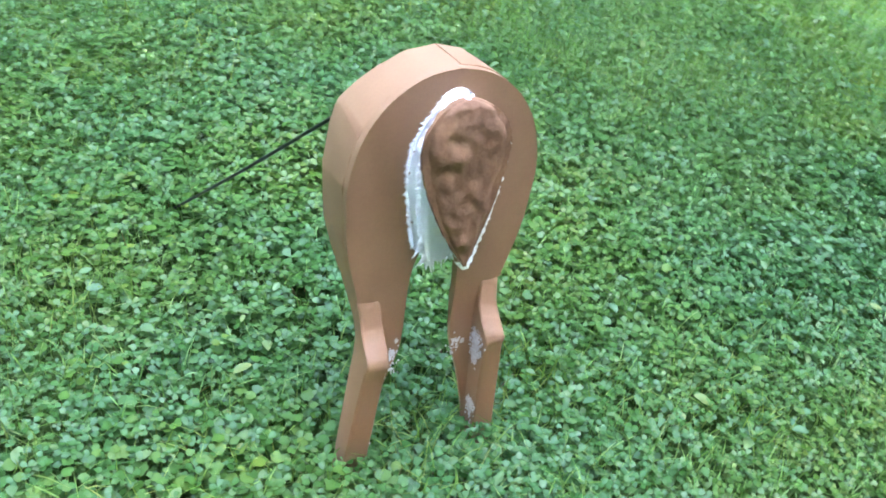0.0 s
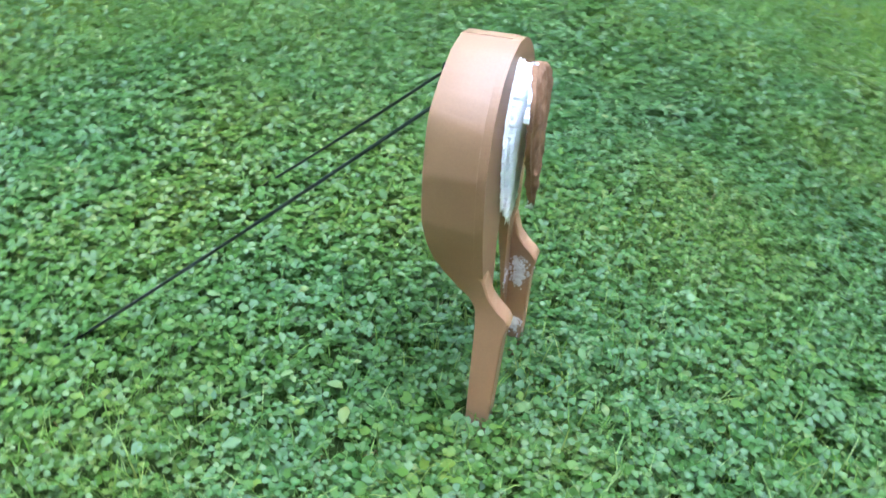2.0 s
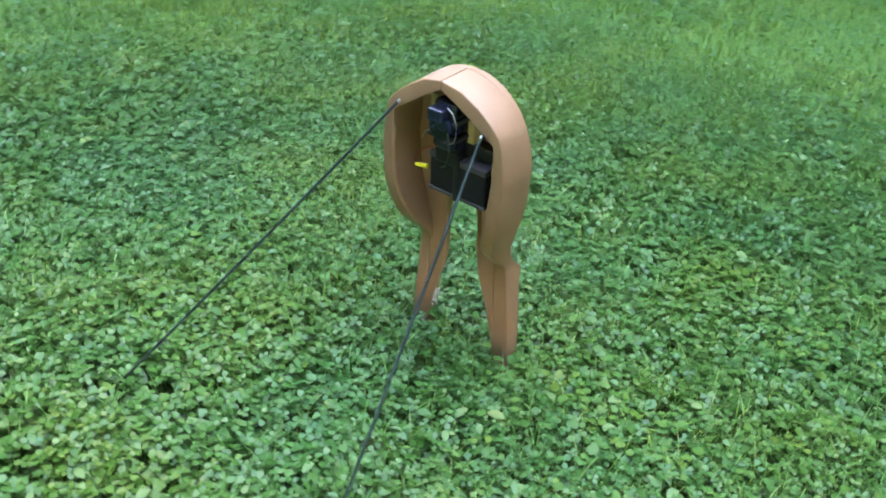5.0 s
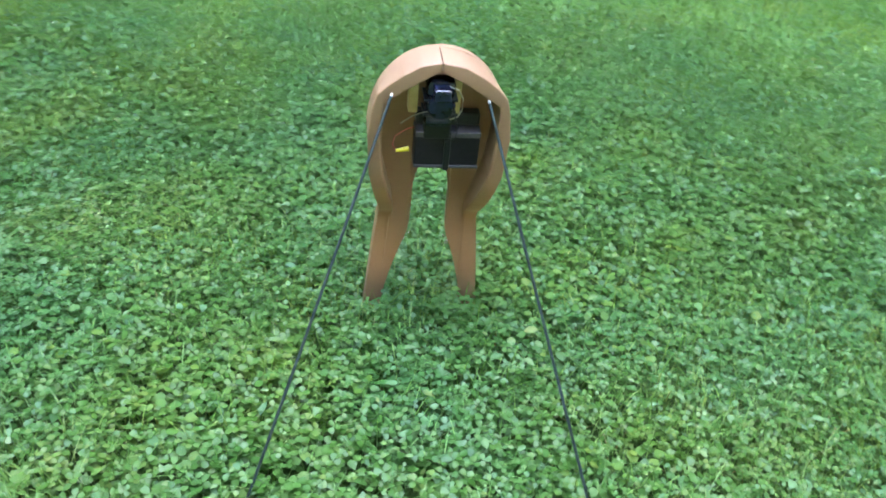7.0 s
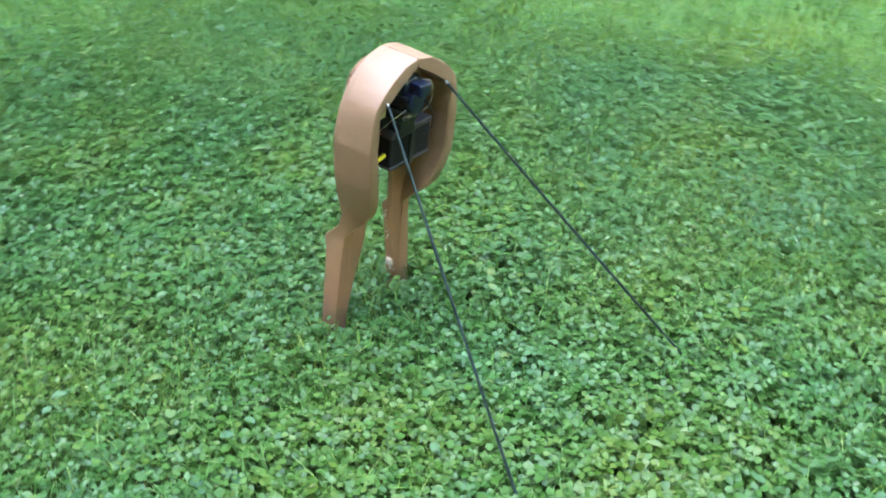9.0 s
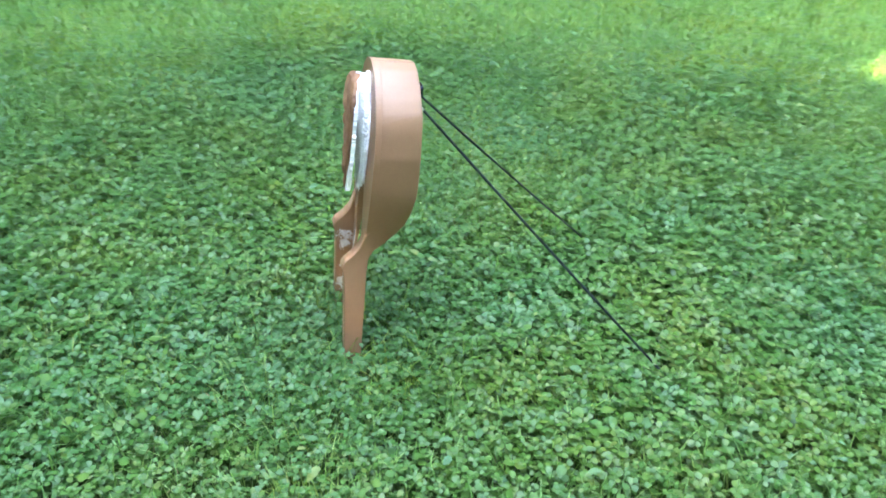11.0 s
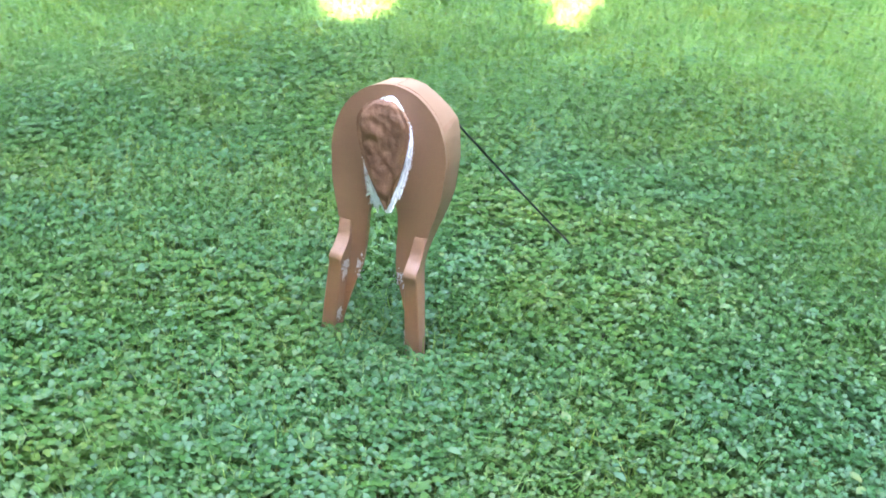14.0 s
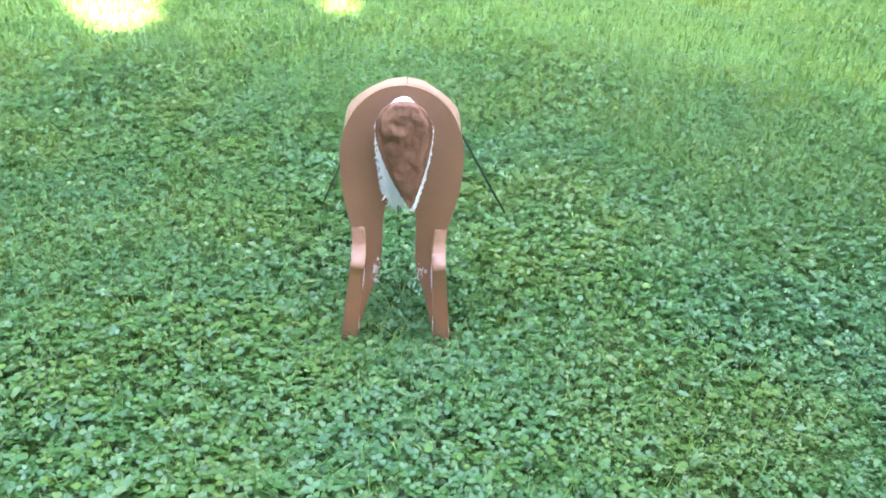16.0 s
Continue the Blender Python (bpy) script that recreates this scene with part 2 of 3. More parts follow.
def rounded(points, rounds=2):
    """Corner-cut line with its ends kept."""
    for _ in range(rounds):
        out = [points[0]]
        for (x0, z0), (x1, z1) in zip(points, points[1:]):
            out += [(0.75 * x0 + 0.25 * x1, 0.75 * z0 + 0.25 * z1), (0.25 * x0 + 0.75 * x1, 0.25 * z0 + 0.75 * z1)]
        points = out + [points[-1]]
    return points


# the band's front edge, outer and inner, by distance from the middle
GABLE = [(0.0, 0.718), (0.045, 0.710), (0.085, 0.688), (0.115, 0.666), (0.136, 0.645), (0.148, 0.617), (0.156, 0.575)]
GABLE_UNDER = [(0.0, 0.700), (0.05, 0.676), (0.10, 0.647), (0.135, 0.624), (0.150, 0.570)]


def build_band(side):
    """One of the two thick strips that form back, flank and leg."""
    top = [p for p in OUTLINE if p[1] > 0.62]
    line = rounded(top + [OUTLINE[len(top)]], 1)[:-1] + OUTLINE[len(top):]
    line = resampled(line, 0.008)
    bm = bmesh.new()
    rings = []
    for i, (x, z) in enumerate(line):
        (xa, za), (xb, zb) = line[max(i - 1, 0)], line[min(i + 1, len(line) - 1)]
        d = Vector((xb - xa, zb - za)).normalized()
        if i == 0:
            d = Vector((1.0, -0.05)).normalized()
        nx, nz = d.y, -d.x                                # inward
        thick = curve_at([(0, 0.043), (0.2, 0.038), (0.36, 0.034), (0.58, 0.029), (0.605, 0.027), (0.634, 0.015), (0.655, 0.024), (0.671, 0.030), (0.690, 0.030), (0.705, 0.026), (0.7175, 0.020)], z)
        yr, yf = curve_at(REAR, z), curve_at(FRONT, z)
        r = min(curve_at([(0.30, 0.0024), (0.40, 0.004)], z), (yf - yr) / 4)
        ring = []
        q = 0.0003 if z > 0.353 else r
        for depth, y in ((q, yr), (0, yr + q), (0, yf - 0.6 * r), (0.2 * r, yf - 0.2 * r), (0.6 * r, yf), (thick - r, yf), (thick, yf - r), (thick, yr + q), (thick - q, yr)):
            px, pz = x + nx * depth, z + nz * depth
            fore = min(1.0, max(0.0, (y - 0.02) / 0.075)) * min(1.0, max(0.0, (z - 0.56) / 0.05))
            if fore > 0:                                     # the front edge runs straight from peak to shoulder
                lift = curve_at(GABLE, x) - z
                pz += lift * fore
                if depth > 0.6 * thick:
                    pz += (curve_at(GABLE_UNDER, x) - pz) * fore
                    px += (x - 0.010 * min(1.0, x / 0.1) - px) * fore * min(1.0, (z - 0.56) / 0.09)
            px = max(px, 0.0010)
            ring.append(bm.verts.new((side * px + 0.006 * math.exp(-(px / 0.06) ** 2), y, pz)))
        rings.append(ring)
    n = len(rings[0])
    for a, b in zip(rings, rings[1:]):
        for k in range(n):
            bm.faces.new((a[k], a[(k + 1) % n], b[(k + 1) % n], b[k]))
    bm.faces.new(rings[0])
    bm.faces.new(rings[-1][::-1])
    return smooth(part("side_band", leaned(bm), FOAM, decoy, "thick tan foam strip bent over the back and down the leg"), 38)


def build_panel():
    outer = [(x - 0.0002, z - 0.0002) for x, z in rounded(OUTLINE, 2) if z > 0.348]
    plank = [(0.0905, 0.347), (0.0925, 0.31), (0.0925, 0.262), (0.098, 0.19), (0.105, 0.10), (0.1138, -0.012)]
    inner = [(0.1058, -0.012), (0.101, 0.04), (0.084, 0.115), (0.066, 0.18), (0.051, 0.222), (0.045, 0.25), (0.043, 0.30), (0.043, 0.37), (0.036, 0.415), (0.020, 0.449), (0.0, 0.460)]
    half = outer + plank + rounded(inner, 1)
    bm = bmesh.new()
    ring = [(x, z) for x, z in half] + [(-x, z) for x, z in half[::-1][1:] if x > 1e-5]
    low = [bm.verts.new((x, 0.0, z)) for x, z in ring]
    back = bm.faces.new(low)
    high = [bm.verts.new((x, 0.02, z)) for x, z in ring]
    twin = dict(zip(low, high))
    bmesh.ops.triangulate(bm, faces=[bm.faces.new([twin[v] for v in reversed(back.verts)])])
    for v in high:
        v.co.y = curve_at([(0.0, 0.0065), (0.25, 0.0075), (0.284, 0.0105), (0.31, 0.016), (0.385, 0.016)], v.co.z)
    for k in range(len(ring)):
        j = (k + 1) % len(ring)
        bm.faces.new((low[k], high[k], high[j], low[j]))
    return part("rear_panel", leaned(bm), FOAM, decoy, "flat tan foam sheet cut to the rump and inner legs")


def tail_half(u):
    """Half-width of the tail flap: an oval above, tapering to a point below."""
    if u < 0.25:
        return 0.066 * math.sqrt(max(0.0, 1 - ((0.25 - u) / 0.25) ** 2)) + 0.003
    return 0.066 * (1 - ((u - 0.25) / 0.75) ** 1.6) + 0.003


LINING_HALF = [(0.0, 0.006), (0.04, 0.017), (0.12, 0.034), (0.25, 0.047), (0.45, 0.051), (0.65, 0.045), (0.8, 0.037), (0.92, 0.028), (1.0, 0.018)]
PATCH_HALF = [(0.0, 0.004), (0.012, 0.013), (0.035, 0.019), (0.09, 0.028), (0.2, 0.047), (0.3, 0.059), (0.45, 0.064), (0.6, 0.061), (0.8, 0.051), (0.95, 0.042), (1.0, 0.040)]


def drop_sheet(top, length, grow, y_front, y_back, ragged, crumple, seed, drift=0.0, nu=44, nv=22, half=None, pinch=0.0, left=None):
    """A teardrop sheet with thickness: y_front and y_back give its two faces along its length, left where its left edge runs."""
    bm = bmesh.new()
    faces = []
    for which in (0, 1):
        rows = []
        for i in range(nu + 1):
            u = (i / nu) ** 1.5
            hw = (curve_at(half, u) if half else tail_half(u)) + grow * min(1.0, 1.3 * u)
            hw = max(0.004, hw - pinch * max(0.0, 1 - u / 0.22)) if pinch else hw
            row = []
            for j in range(nv + 1):
                v0 = curve_at(left, u) if left else -1.0
                v = v0 + (1 - v0) * j / nv
                edge = max(0.0, abs(v) - 0.80) / 0.2 * min(1.0, u * 5)
                rag = ragged * edge * noise.noise(Vector((u * 38 + seed, v * 3, seed))) if ragged else 0.0
                x = v * (hw + rag) + drift * u * u
                z = top - length * u + (ragged * 1.5 * noise.noise(Vector((v * 9, seed, 4.0))) * max(0, (u - 0.9) * 10))
                y = curve_at(y_back if which else y_front, u)
                round_off = 0.012 * max(0.0, abs(v) - 0.6) ** 2 / 0.16
                bump = crumple * ((0.6 - 1.6 * abs(noise.noise(Vector((x * 22 + z * 9, z * 17 - x * 6, seed))))) + 0.55 * noise.noise(Vector((x * 66, z * 55, seed + 3))))
                y += (0 if which else round_off) + bump * (0.3 if which else 1.0)
                row.append(bm.verts.new((x, y, z)))
            rows.append(row)
        for a, b in zip(rows, rows[1:]):
            for j in range(nv):
                f = (a[j], a[j + 1], b[j + 1], b[j])
                bm.faces.new(f if which == 0 else f[::-1])
        faces.append(rows)
    f, g = faces
    ring_f = f[0] + [r[-1] for r in f[1:]] + f[-1][-2::-1] + [r[0] for r in f[-2:0:-1]]
    ring_g = g[0] + [r[-1] for r in g[1:]] + g[-1][-2::-1] + [r[0] for r in g[-2:0:-1]]
    for k in range(len(ring_f)):
        j = (k + 1) % len(ring_f)
        bm.faces.new((ring_f[k], ring_g[k], ring_g[j], ring_f[j]))
    return bm


def fringe(bm, line, out, length, count, seed, y):
    """Ragged slivers along an edge."""
    r = random.Random(seed)
    for _ in range(count):
        k = r.uniform(0, len(line) - 1.001)
        i, f = int(k), k % 1
        x = line[i][0] * (1 - f) + line[i + 1][0] * f
        z = line[i][1] * (1 - f) + line[i + 1][1] * f
        a = out(x, z) + r.uniform(-0.7, 0.7)
        n = length * r.uniform(0.3, 1.0)
        w = n * r.uniform(0.08, 0.2)
        dx, dz = math.cos(a), math.sin(a)
        yy = y - r.uniform(0, 0.003)
        p = [(x - dz * w, yy, z + dx * w), (x + dz * w, yy, z - dx * w), (x + dx * n, yy - 0.001, z + dz * n), (x, yy - 0.003, z)]
        v = [bm.verts.new(q) for q in p]
        for t in ((0, 1, 3), (1, 2, 3), (2, 0, 3), (0, 2, 1)):
            bm.faces.new([v[i] for i in t])


def build_rump():
    bm = drop_sheet(0.691, 0.255, 0.002, [(0, -0.003), (0.5, -0.004), (1, -0.003)], [(0, -0.0006), (1, -0.0006)], 0.012, 0.0008, 11.0, nu=60, half=PATCH_HALF)
    for v in bm.verts:
        v.co.z = max(v.co.z, curve_at([(0.0, 0.463), (0.020, 0.452), (0.036, 0.418), (0.044, 0.37)], abs(v.co.x)))
    half = [(curve_at(PATCH_HALF, u) + 0.001, 0.691 - 0.255 * u) for u in np.linspace(0.02, 0.97, 34)]
    for s in (-1, 1):
        fringe(bm, [(s * x - 0.001, z) for x, z in half], lambda x, z: (0 if x > 0 else math.pi) - (0.6 if x > 0 else -0.6), 0.009, 300, 5 + s, -0.0008)
    part("rump_patch", leaned(bm), WHITE, decoy, "white painted rump patch with feathered edges")
    tail = part("tail", leaned(drop_sheet(0.686, 0.2640, 0.0, [(0, -0.036), (0.03, -0.044), (0.12, -0.050), (0.5, -0.050), (0.85, -0.049), (1, -0.050)],
                                          [(0, -0.031), (0.03, -0.038), (0.12, -0.044), (0.5, -0.044), (0.85, -0.044), (1, -0.045)], 0.003, 0.0062, 3.0, 0.025, 64, 36)),
                SUEDE, decoy, "crumpled brown suede tail flap")
    smooth(tail, 60)
    part("tail_rim", leaned(drop_sheet(0.687, 0.2730, 0.0045, [(0, -0.030), (0.03, -0.0365), (0.12, -0.0425), (0.5, -0.0425), (0.85, -0.0425), (1, -0.0435)],
                                       [(0, -0.027), (0.03, -0.0335), (0.12, -0.0385), (0.5, -0.039), (0.85, -0.039), (1, -0.040)], 0.006, 0.0018, 8.0, 0.029, 90, pinch=0.015, left=[(0, -1), (0.26, -1), (0.40, 0.6), (0.9, 0.6), (0.965, -1), (1, -1)])),
         WHITE, tail, "white frayed edge of the tail")
    bm = drop_sheet(0.684, 0.2680, 0.0, [(0, -0.024), (0.03, -0.027), (0.12, -0.027), (0.5, -0.021), (0.85, -0.016), (1, -0.013)],
                    [(0, -0.003), (0.06, -0.004), (0.5, -0.005), (1, -0.005)], 0.006, 0.0014, 8.0, -0.004, 90, half=LINING_HALF)
    for s in (-1, 1):                            # torn threads down its sides and round its foot
        edge = [(s * (curve_at(LINING_HALF, u) - 0.002) - 0.004 * u * u, 0.684 - 0.268 * u) for u in np.linspace(0.25, 0.99, 30)]
        fringe(bm, edge, lambda x, z: -1.57 + (0.75 if x > 0 else -0.75), 0.012, 90, 60 + s, -0.010)
        fringe(bm, edge[-7:] + [(0.0, 0.418)], lambda x, z: -1.57 + (0.2 if x > 0 else -0.2), 0.030, 26, 70 + s, -0.008)
    part("tail_lining", leaned(bm), WHITE, tail, "white frayed underside of the tail")


def flecks(cx, cy, cz, w, h, seed, facing, count=200):
    """Flaked paint on a flat face: thin ragged chips. facing: the axis that it faces, with a sign."""
    r = random.Random(seed)
    bm = bmesh.new()
    axis, sign = facing[0], (-1 if facing[1] == "-" else 1)
    for _ in range(count):
        p0, q0 = r.gauss(0, w / 4), r.gauss(0, h / 4)
        size = r.uniform(0.0007, 0.0028) if r.random() > 0.06 else r.uniform(0.003, 0.0062)
        turn = r.uniform(0, math.tau)
        n = r.randint(4, 6)
        pts = [(p0 + size * r.uniform(0.5, 1.0) * math.cos(turn + k * math.tau / n), q0 + 1.7 * size * r.uniform(0.5, 1.0) * math.sin(turn + k * math.tau / n)) for k in range(n)]
        lift = r.uniform(0.0006, 0.0013)
        low, high = [], []
        for p, q in pts:
            for u, store in ((0.0, low), (lift, high)):
                co = (cx + sign * u, cy + p, cz + q) if axis == "x" else (cx + p, cy + sign * u, cz + q)
                store.append(bm.verts.new(co))
        bm.faces.new(high)
        bm.faces.new(low[::-1])
        for k in range(n):
            bm.faces.new((low[k], low[(k + 1) % n], high[(k + 1) % n], high[k]))
    return bm


def build_decoy():
    build_band(-1)
    build_band(1)
    build_panel()
    build_rump()
    for s in (-1, 1):
        face = "x+" if s < 0 else "x-"
        for z, w, h, seed in ((0.238, 0.036, 0.056, 1), (0.208, 0.022, 0.034, 2), (0.085, 0.026, 0.045, 3)):
            inner_x = curve_at(OUTLINE_BY_Z, z) - curve_at([(0, 0.043), (0.2, 0.038), (0.36, 0.034)], z)
            tagged(part("paint_scuff", leaned(flecks(s * (inner_x - 0.0002), -0.020, z, w, h, seed + 10 * (s > 0), face)), WORN, decoy), "flaked whitish paint", kind="stuff")
        tagged(part("paint_scuff", leaned(flecks(s * 0.058, -0.0001, 0.225, 0.024, 0.06, 31 + s, "y-", 40)), WORN, decoy), "flaked whitish paint", kind="stuff")


OUTLINE_BY_Z = sorted((z, x) for x, z in OUTLINE)
build_decoy()


# the drive inside the hollow front of the decoy
def build_drive():
    bm = bmesh.new()
    for z, h, w, d in ((0.652, 0.044, 0.062, 0.046), (0.615, 0.032, 0.068, 0.050), (0.580, 0.032, 0.064, 0.046)):
        box(bm, (0.003, 0.066, z), (w, d, h))
    motor = part("drive_motor", leaned(bm), BLUEBLACK, decoy, "blue-black taped motor block", 0.013)
    bm = bmesh.new()
    box(bm, (0.003, 0.104, 0.655), (0.036, 0.034, 0.027))
    part("gear_housing", leaned(bm), BLUEBLACK, motor, "", 0.004)
    bm = bmesh.new()
    tube(bm, [(0.003, 0.080, 0.622), (0.003, 0.100, 0.622), (0.003, 0.104, 0.622), (0.003, 0.105, 0.622)], [0.028, 0.028, 0.025, 0.018], 28)
    smooth(part("motor_face", leaned(bm), BLUEBLACK, motor, "round blue-black motor end"), 30)
    for z in (0.634, 0.598):
        bm = bmesh.new()
        box(bm, (0.003, 0.068, z), (0.071, 0.054, 0.005))
        part("cable_tie", leaned(bm), BLACK, motor)
    bm = bmesh.new()
    box(bm, (0.003, 0.058, 0.558), (0.058, 0.044, 0.05))
    part("lower_bracket", leaned(bm), BLACK, decoy, "black motor bracket", 0.004)
    for x, w in ((0.057, 0.020), (-0.037, 0.016)):
        bm = bmesh.new()
        box(bm, (x, 0.034, 0.622), (w, 0.036, 0.080))
        part("wood_strip", leaned(bm), PINE, decoy, "bare pine mounting strip", 0.0015)
    for x in (0.014, -0.059):
        bm = bmesh.new()
        box(bm, (x, 0.048, 0.503), (0.071, 0.048, 0.084))
        pack = part("battery_box", leaned(bm), BOXPLASTIC, decoy, "dull grey-black battery box", 0.004)
        bm = bmesh.new()
        box(bm, (x, 0.048, 0.541), (0.0725, 0.053, 0.014))
        part("lid", leaned(bm), LIDPLASTIC, pack, "", 0.003)
        bm = bmesh.new()
        box(bm, (x, 0.048, 0.461), (0.0722, 0.052, 0.008))
        part("base_lip", leaned(bm), LIDPLASTIC, pack, "", 0.002)
    bm = bmesh.new()
    box(bm, (-0.0225, 0.049, 0.503), (0.014, 0.058, 0.100))
    part("strap", leaned(bm), BLACK, decoy, "black strap between the battery boxes", 0.003)
    bm = bmesh.new()
    tube(bm, [(0.062, 0.064, 0.500), (0.075, 0.067, 0.499), (0.090, 0.070, 0.498)], [0.0056, 0.0052, 0.0033], 10)
    part("wire_connector", leaned(bm), YELLOW, decoy, "yellow wire connector")
    bm = bmesh.new()
    tube(bm, [(0.090, 0.070, 0.498), (0.098, 0.062, 0.508), (0.092, 0.052, 0.524), (0.066, 0.044, 0.538), (0.046, 0.046, 0.545)], 0.0014, 6)
    part("lead_wire", leaned(bm), RED, decoy, "thin red wire")
    # plain black block over the lids
    bm = bmesh.new()
    box(bm, (-0.0225, 0.034, 0.566), (0.142, 0.030, 0.032))
    part("black_block", leaned(bm), BLACK, decoy, "black block above the battery boxes", 0.006)
    bm = bmesh.new()
    tube(bm, [(-0.012, 0.098, 0.668), (-0.030, 0.104, 0.664), (-0.041, 0.106, 0.645), (-0.041, 0.106, 0.620), (-0.033, 0.104, 0.602), (-0.018, 0.100, 0.594)], 0.0013, 8)
    smooth(part("wire_loop", leaned(bm), STEEL, motor, "bare steel wire loop"))
    bm = bmesh.new()
    tube(bm, [(0.082, 0.060, 0.560), (0.060, 0.078, 0.588), (0.040, 0.088, 0.602), (0.028, 0.090, 0.606)], 0.0012, 8)
    smooth(part("lead_wire", leaned(bm), STEEL, decoy, "thin grey wire"))
    bm = bmesh.new()
    tube(bm, [(-0.02, 0.105, 0.62), (-0.035, 0.118, 0.59), (-0.03, 0.12, 0.56), (-0.012, 0.112, 0.545)], 0.0017, 6)
    part("lead_wire", leaned(bm), BLACK, decoy)


build_drive()


# ---- the two slanting rods that hold the decoy up ----
def build_rod(top, foot):
    top, foot = Vector(top), Vector(foot)
    way = (foot - top).normalized()
    rod = new("support_rod")
    rod.location = foot
    tagged(rod, "thin dark green support rod slanting from decoy to lawn", "rod", "support rods")
    bm = bmesh.new()
    pts = [top - foot + way * 0.006 + (foot - top) * k for k in np.linspace(0, 1, 9)]
    pts[-1] = pts[-1] + way * 0.03
    for k in range(1, 8):
        pts[k] = pts[k] + Vector((0, 0, -0.004 * math.sin(math.pi * k / 8)))
    tube(bm, pts, 0.0031, 10)
    smooth(part("shaft", bm, ROD, rod))
    bm = bmesh.new()
    tube(bm, [top - foot - way * 0.002, top - foot, top - foot + way * 0.005], [0.0022, 0.0034, 0.0034], 10)
    part("tip", bm, STEEL, rod, "dull metal tip")


build_rod((-0.089, 0.155, 0.564), (-0.263, 0.776, -0.045))
build_rod((0.115, 0.157, 0.574), (0.403, 0.730, -0.045))


# ---- unseen trees, added to shade the lawn ----
def build_tree(base, height, crowns, seed):
    tree = new("unseen_shade_tree")
    tree.location = (*base, SOIL)
    tagged(tree, "unseen leafy tree with dark bark, added to shape the light", "tree", "shade trees")
    r = random.Random(seed)
    bm = bmesh.new()
    pts = [(0, 0, -0.05), (0, 0, 0.15), (0.03, 0.0, 1.2), (0.08, 0.05, 2.6), (0.02, 0.1, 4.2), (0.0, 0.0, height * 0.8)]
    tube(bm, pts, [0.30, 0.22, 0.17, 0.15, 0.12, 0.04], 12)
    for cx, cy, cz, rad in crowns:
        start = Vector((0.02, 0.08, r.uniform(2.8, 4.0)))
        end = Vector((cx - base[0], cy - base[1], cz))
        mid = start.lerp(end, 0.5) + Vector((r.uniform(-0.3, 0.3), r.uniform(-0.3, 0.3), 0.4))
        tube(bm, [start, mid, end], [0.09, 0.06, 0.02], 8)
    smooth(part("trunk", bm, BARK, tree))
    return tree


# holes cut in the unseen crowns to place sun patches (plan x, y, half-widths)
GAPS = [(-1.60, 2.98, 0.22, 0.32), (-1.82, 3.45, 0.32, 0.36), (-1.98, 3.95, 0.34, 0.40), (-0.38, 3.74, 0.17, 0.30), (-0.50, 4.25, 0.32, 0.38), (-0.85, 4.70, 0.45, 0.35)]


def leaf_cloud(crowns, count, size, seed):
    g = np.random.default_rng(seed)
    pos = []
    weights = np.array([c[3] ** 2 for c in crowns])
    which = g.choice(len(crowns), count, p=weights / weights.sum())
    v = g.normal(size=(count, 3))
    v /= np.linalg.norm(v, axis=1)[:, None]
    rad = g.uniform(0.25, 1.0, count) ** 0.5
    c = np.array([crowns[k][:3] for k in which])
    s = np.array([crowns[k][3] for k in which])
    wob = 1 + 0.18 * np.sin(v[:, 0] * 5 + which) * np.cos(v[:, 1] * 4)
    p = c + v * (rad * s * wob)[:, None] * np.array([1, 1, 0.45])
    shadow = p[:, :2] - np.array([SUN_FROM.x, SUN_FROM.y])[None] * (p[:, 2] / SUN_FROM.z)[:, None]
    keep = np.ones(count, bool)
    for gx, gy, hx, hy in GAPS:
        wavy = 1 + 0.25 * np.sin(7 * shadow[:, 0] + 5 * shadow[:, 1])
        keep &= ((shadow[:, 0] - gx) / (hx + 0.1)) ** 2 + ((shadow[:, 1] - gy) / (hy + 0.1)) ** 2 > wavy * (1 + g.normal(0, 0.33, count))
    p = p[keep]
    n = len(p)
    yaw, tilt = g.uniform(0, math.tau, n), g.uniform(-0.7, 0.7, n)
    L = size * g.uniform(0.7, 1.3, n)
    ax = np.stack([np.cos(yaw) * np.cos(tilt), np.sin(yaw) * np.cos(tilt), np.sin(tilt)], 1)
    side = np.stack([-np.sin(yaw), np.cos(yaw), np.zeros(n)], 1)
    up = np.cross(ax, side)
    shape = [(-0.5, 0.0, 0.0), (-0.1, 0.36, 0.06), (0.25, 0.30, 0.05), (0.5, 0.0, -0.08), (0.25, -0.30, 0.05), (-0.1, -0.36, 0.06)]
    verts = np.stack([p + (a * L)[:, None] * ax + (b * L)[:, None] * side + (h * L)[:, None] * up for a, b, h in shape], 1).reshape(-1, 3)
    base = (np.arange(n) * 6)[:, None, None]
    tris = (base + np.array([[0, 5, 1], [5, 4, 1], [4, 2, 1], [4, 3, 2]])[None]).reshape(-1, 3)
    return verts, tris


def stack(x, y, top):
    """Crown masses of one tree, from low boughs to its top."""
    low = [(x - 0.9, y + 0.3, 2.7, 1.9), (x + 1.0, y - 0.2, 3.1, 2.0), (x, y + 0.4, 4.6, 2.3), (x + 0.8, y, 6.2, 2.3), (x - 0.9, y - 0.2, 6.6, 2.3)]
    return low + [(x + 0.5 * (-1) ** k, y, z, max(1.5, 2.2 - 0.10 * k)) for k, z in enumerate(np.arange(8.0, top - 0.8, 1.4))] + [(x, y, top - 0.9, 1.8)]


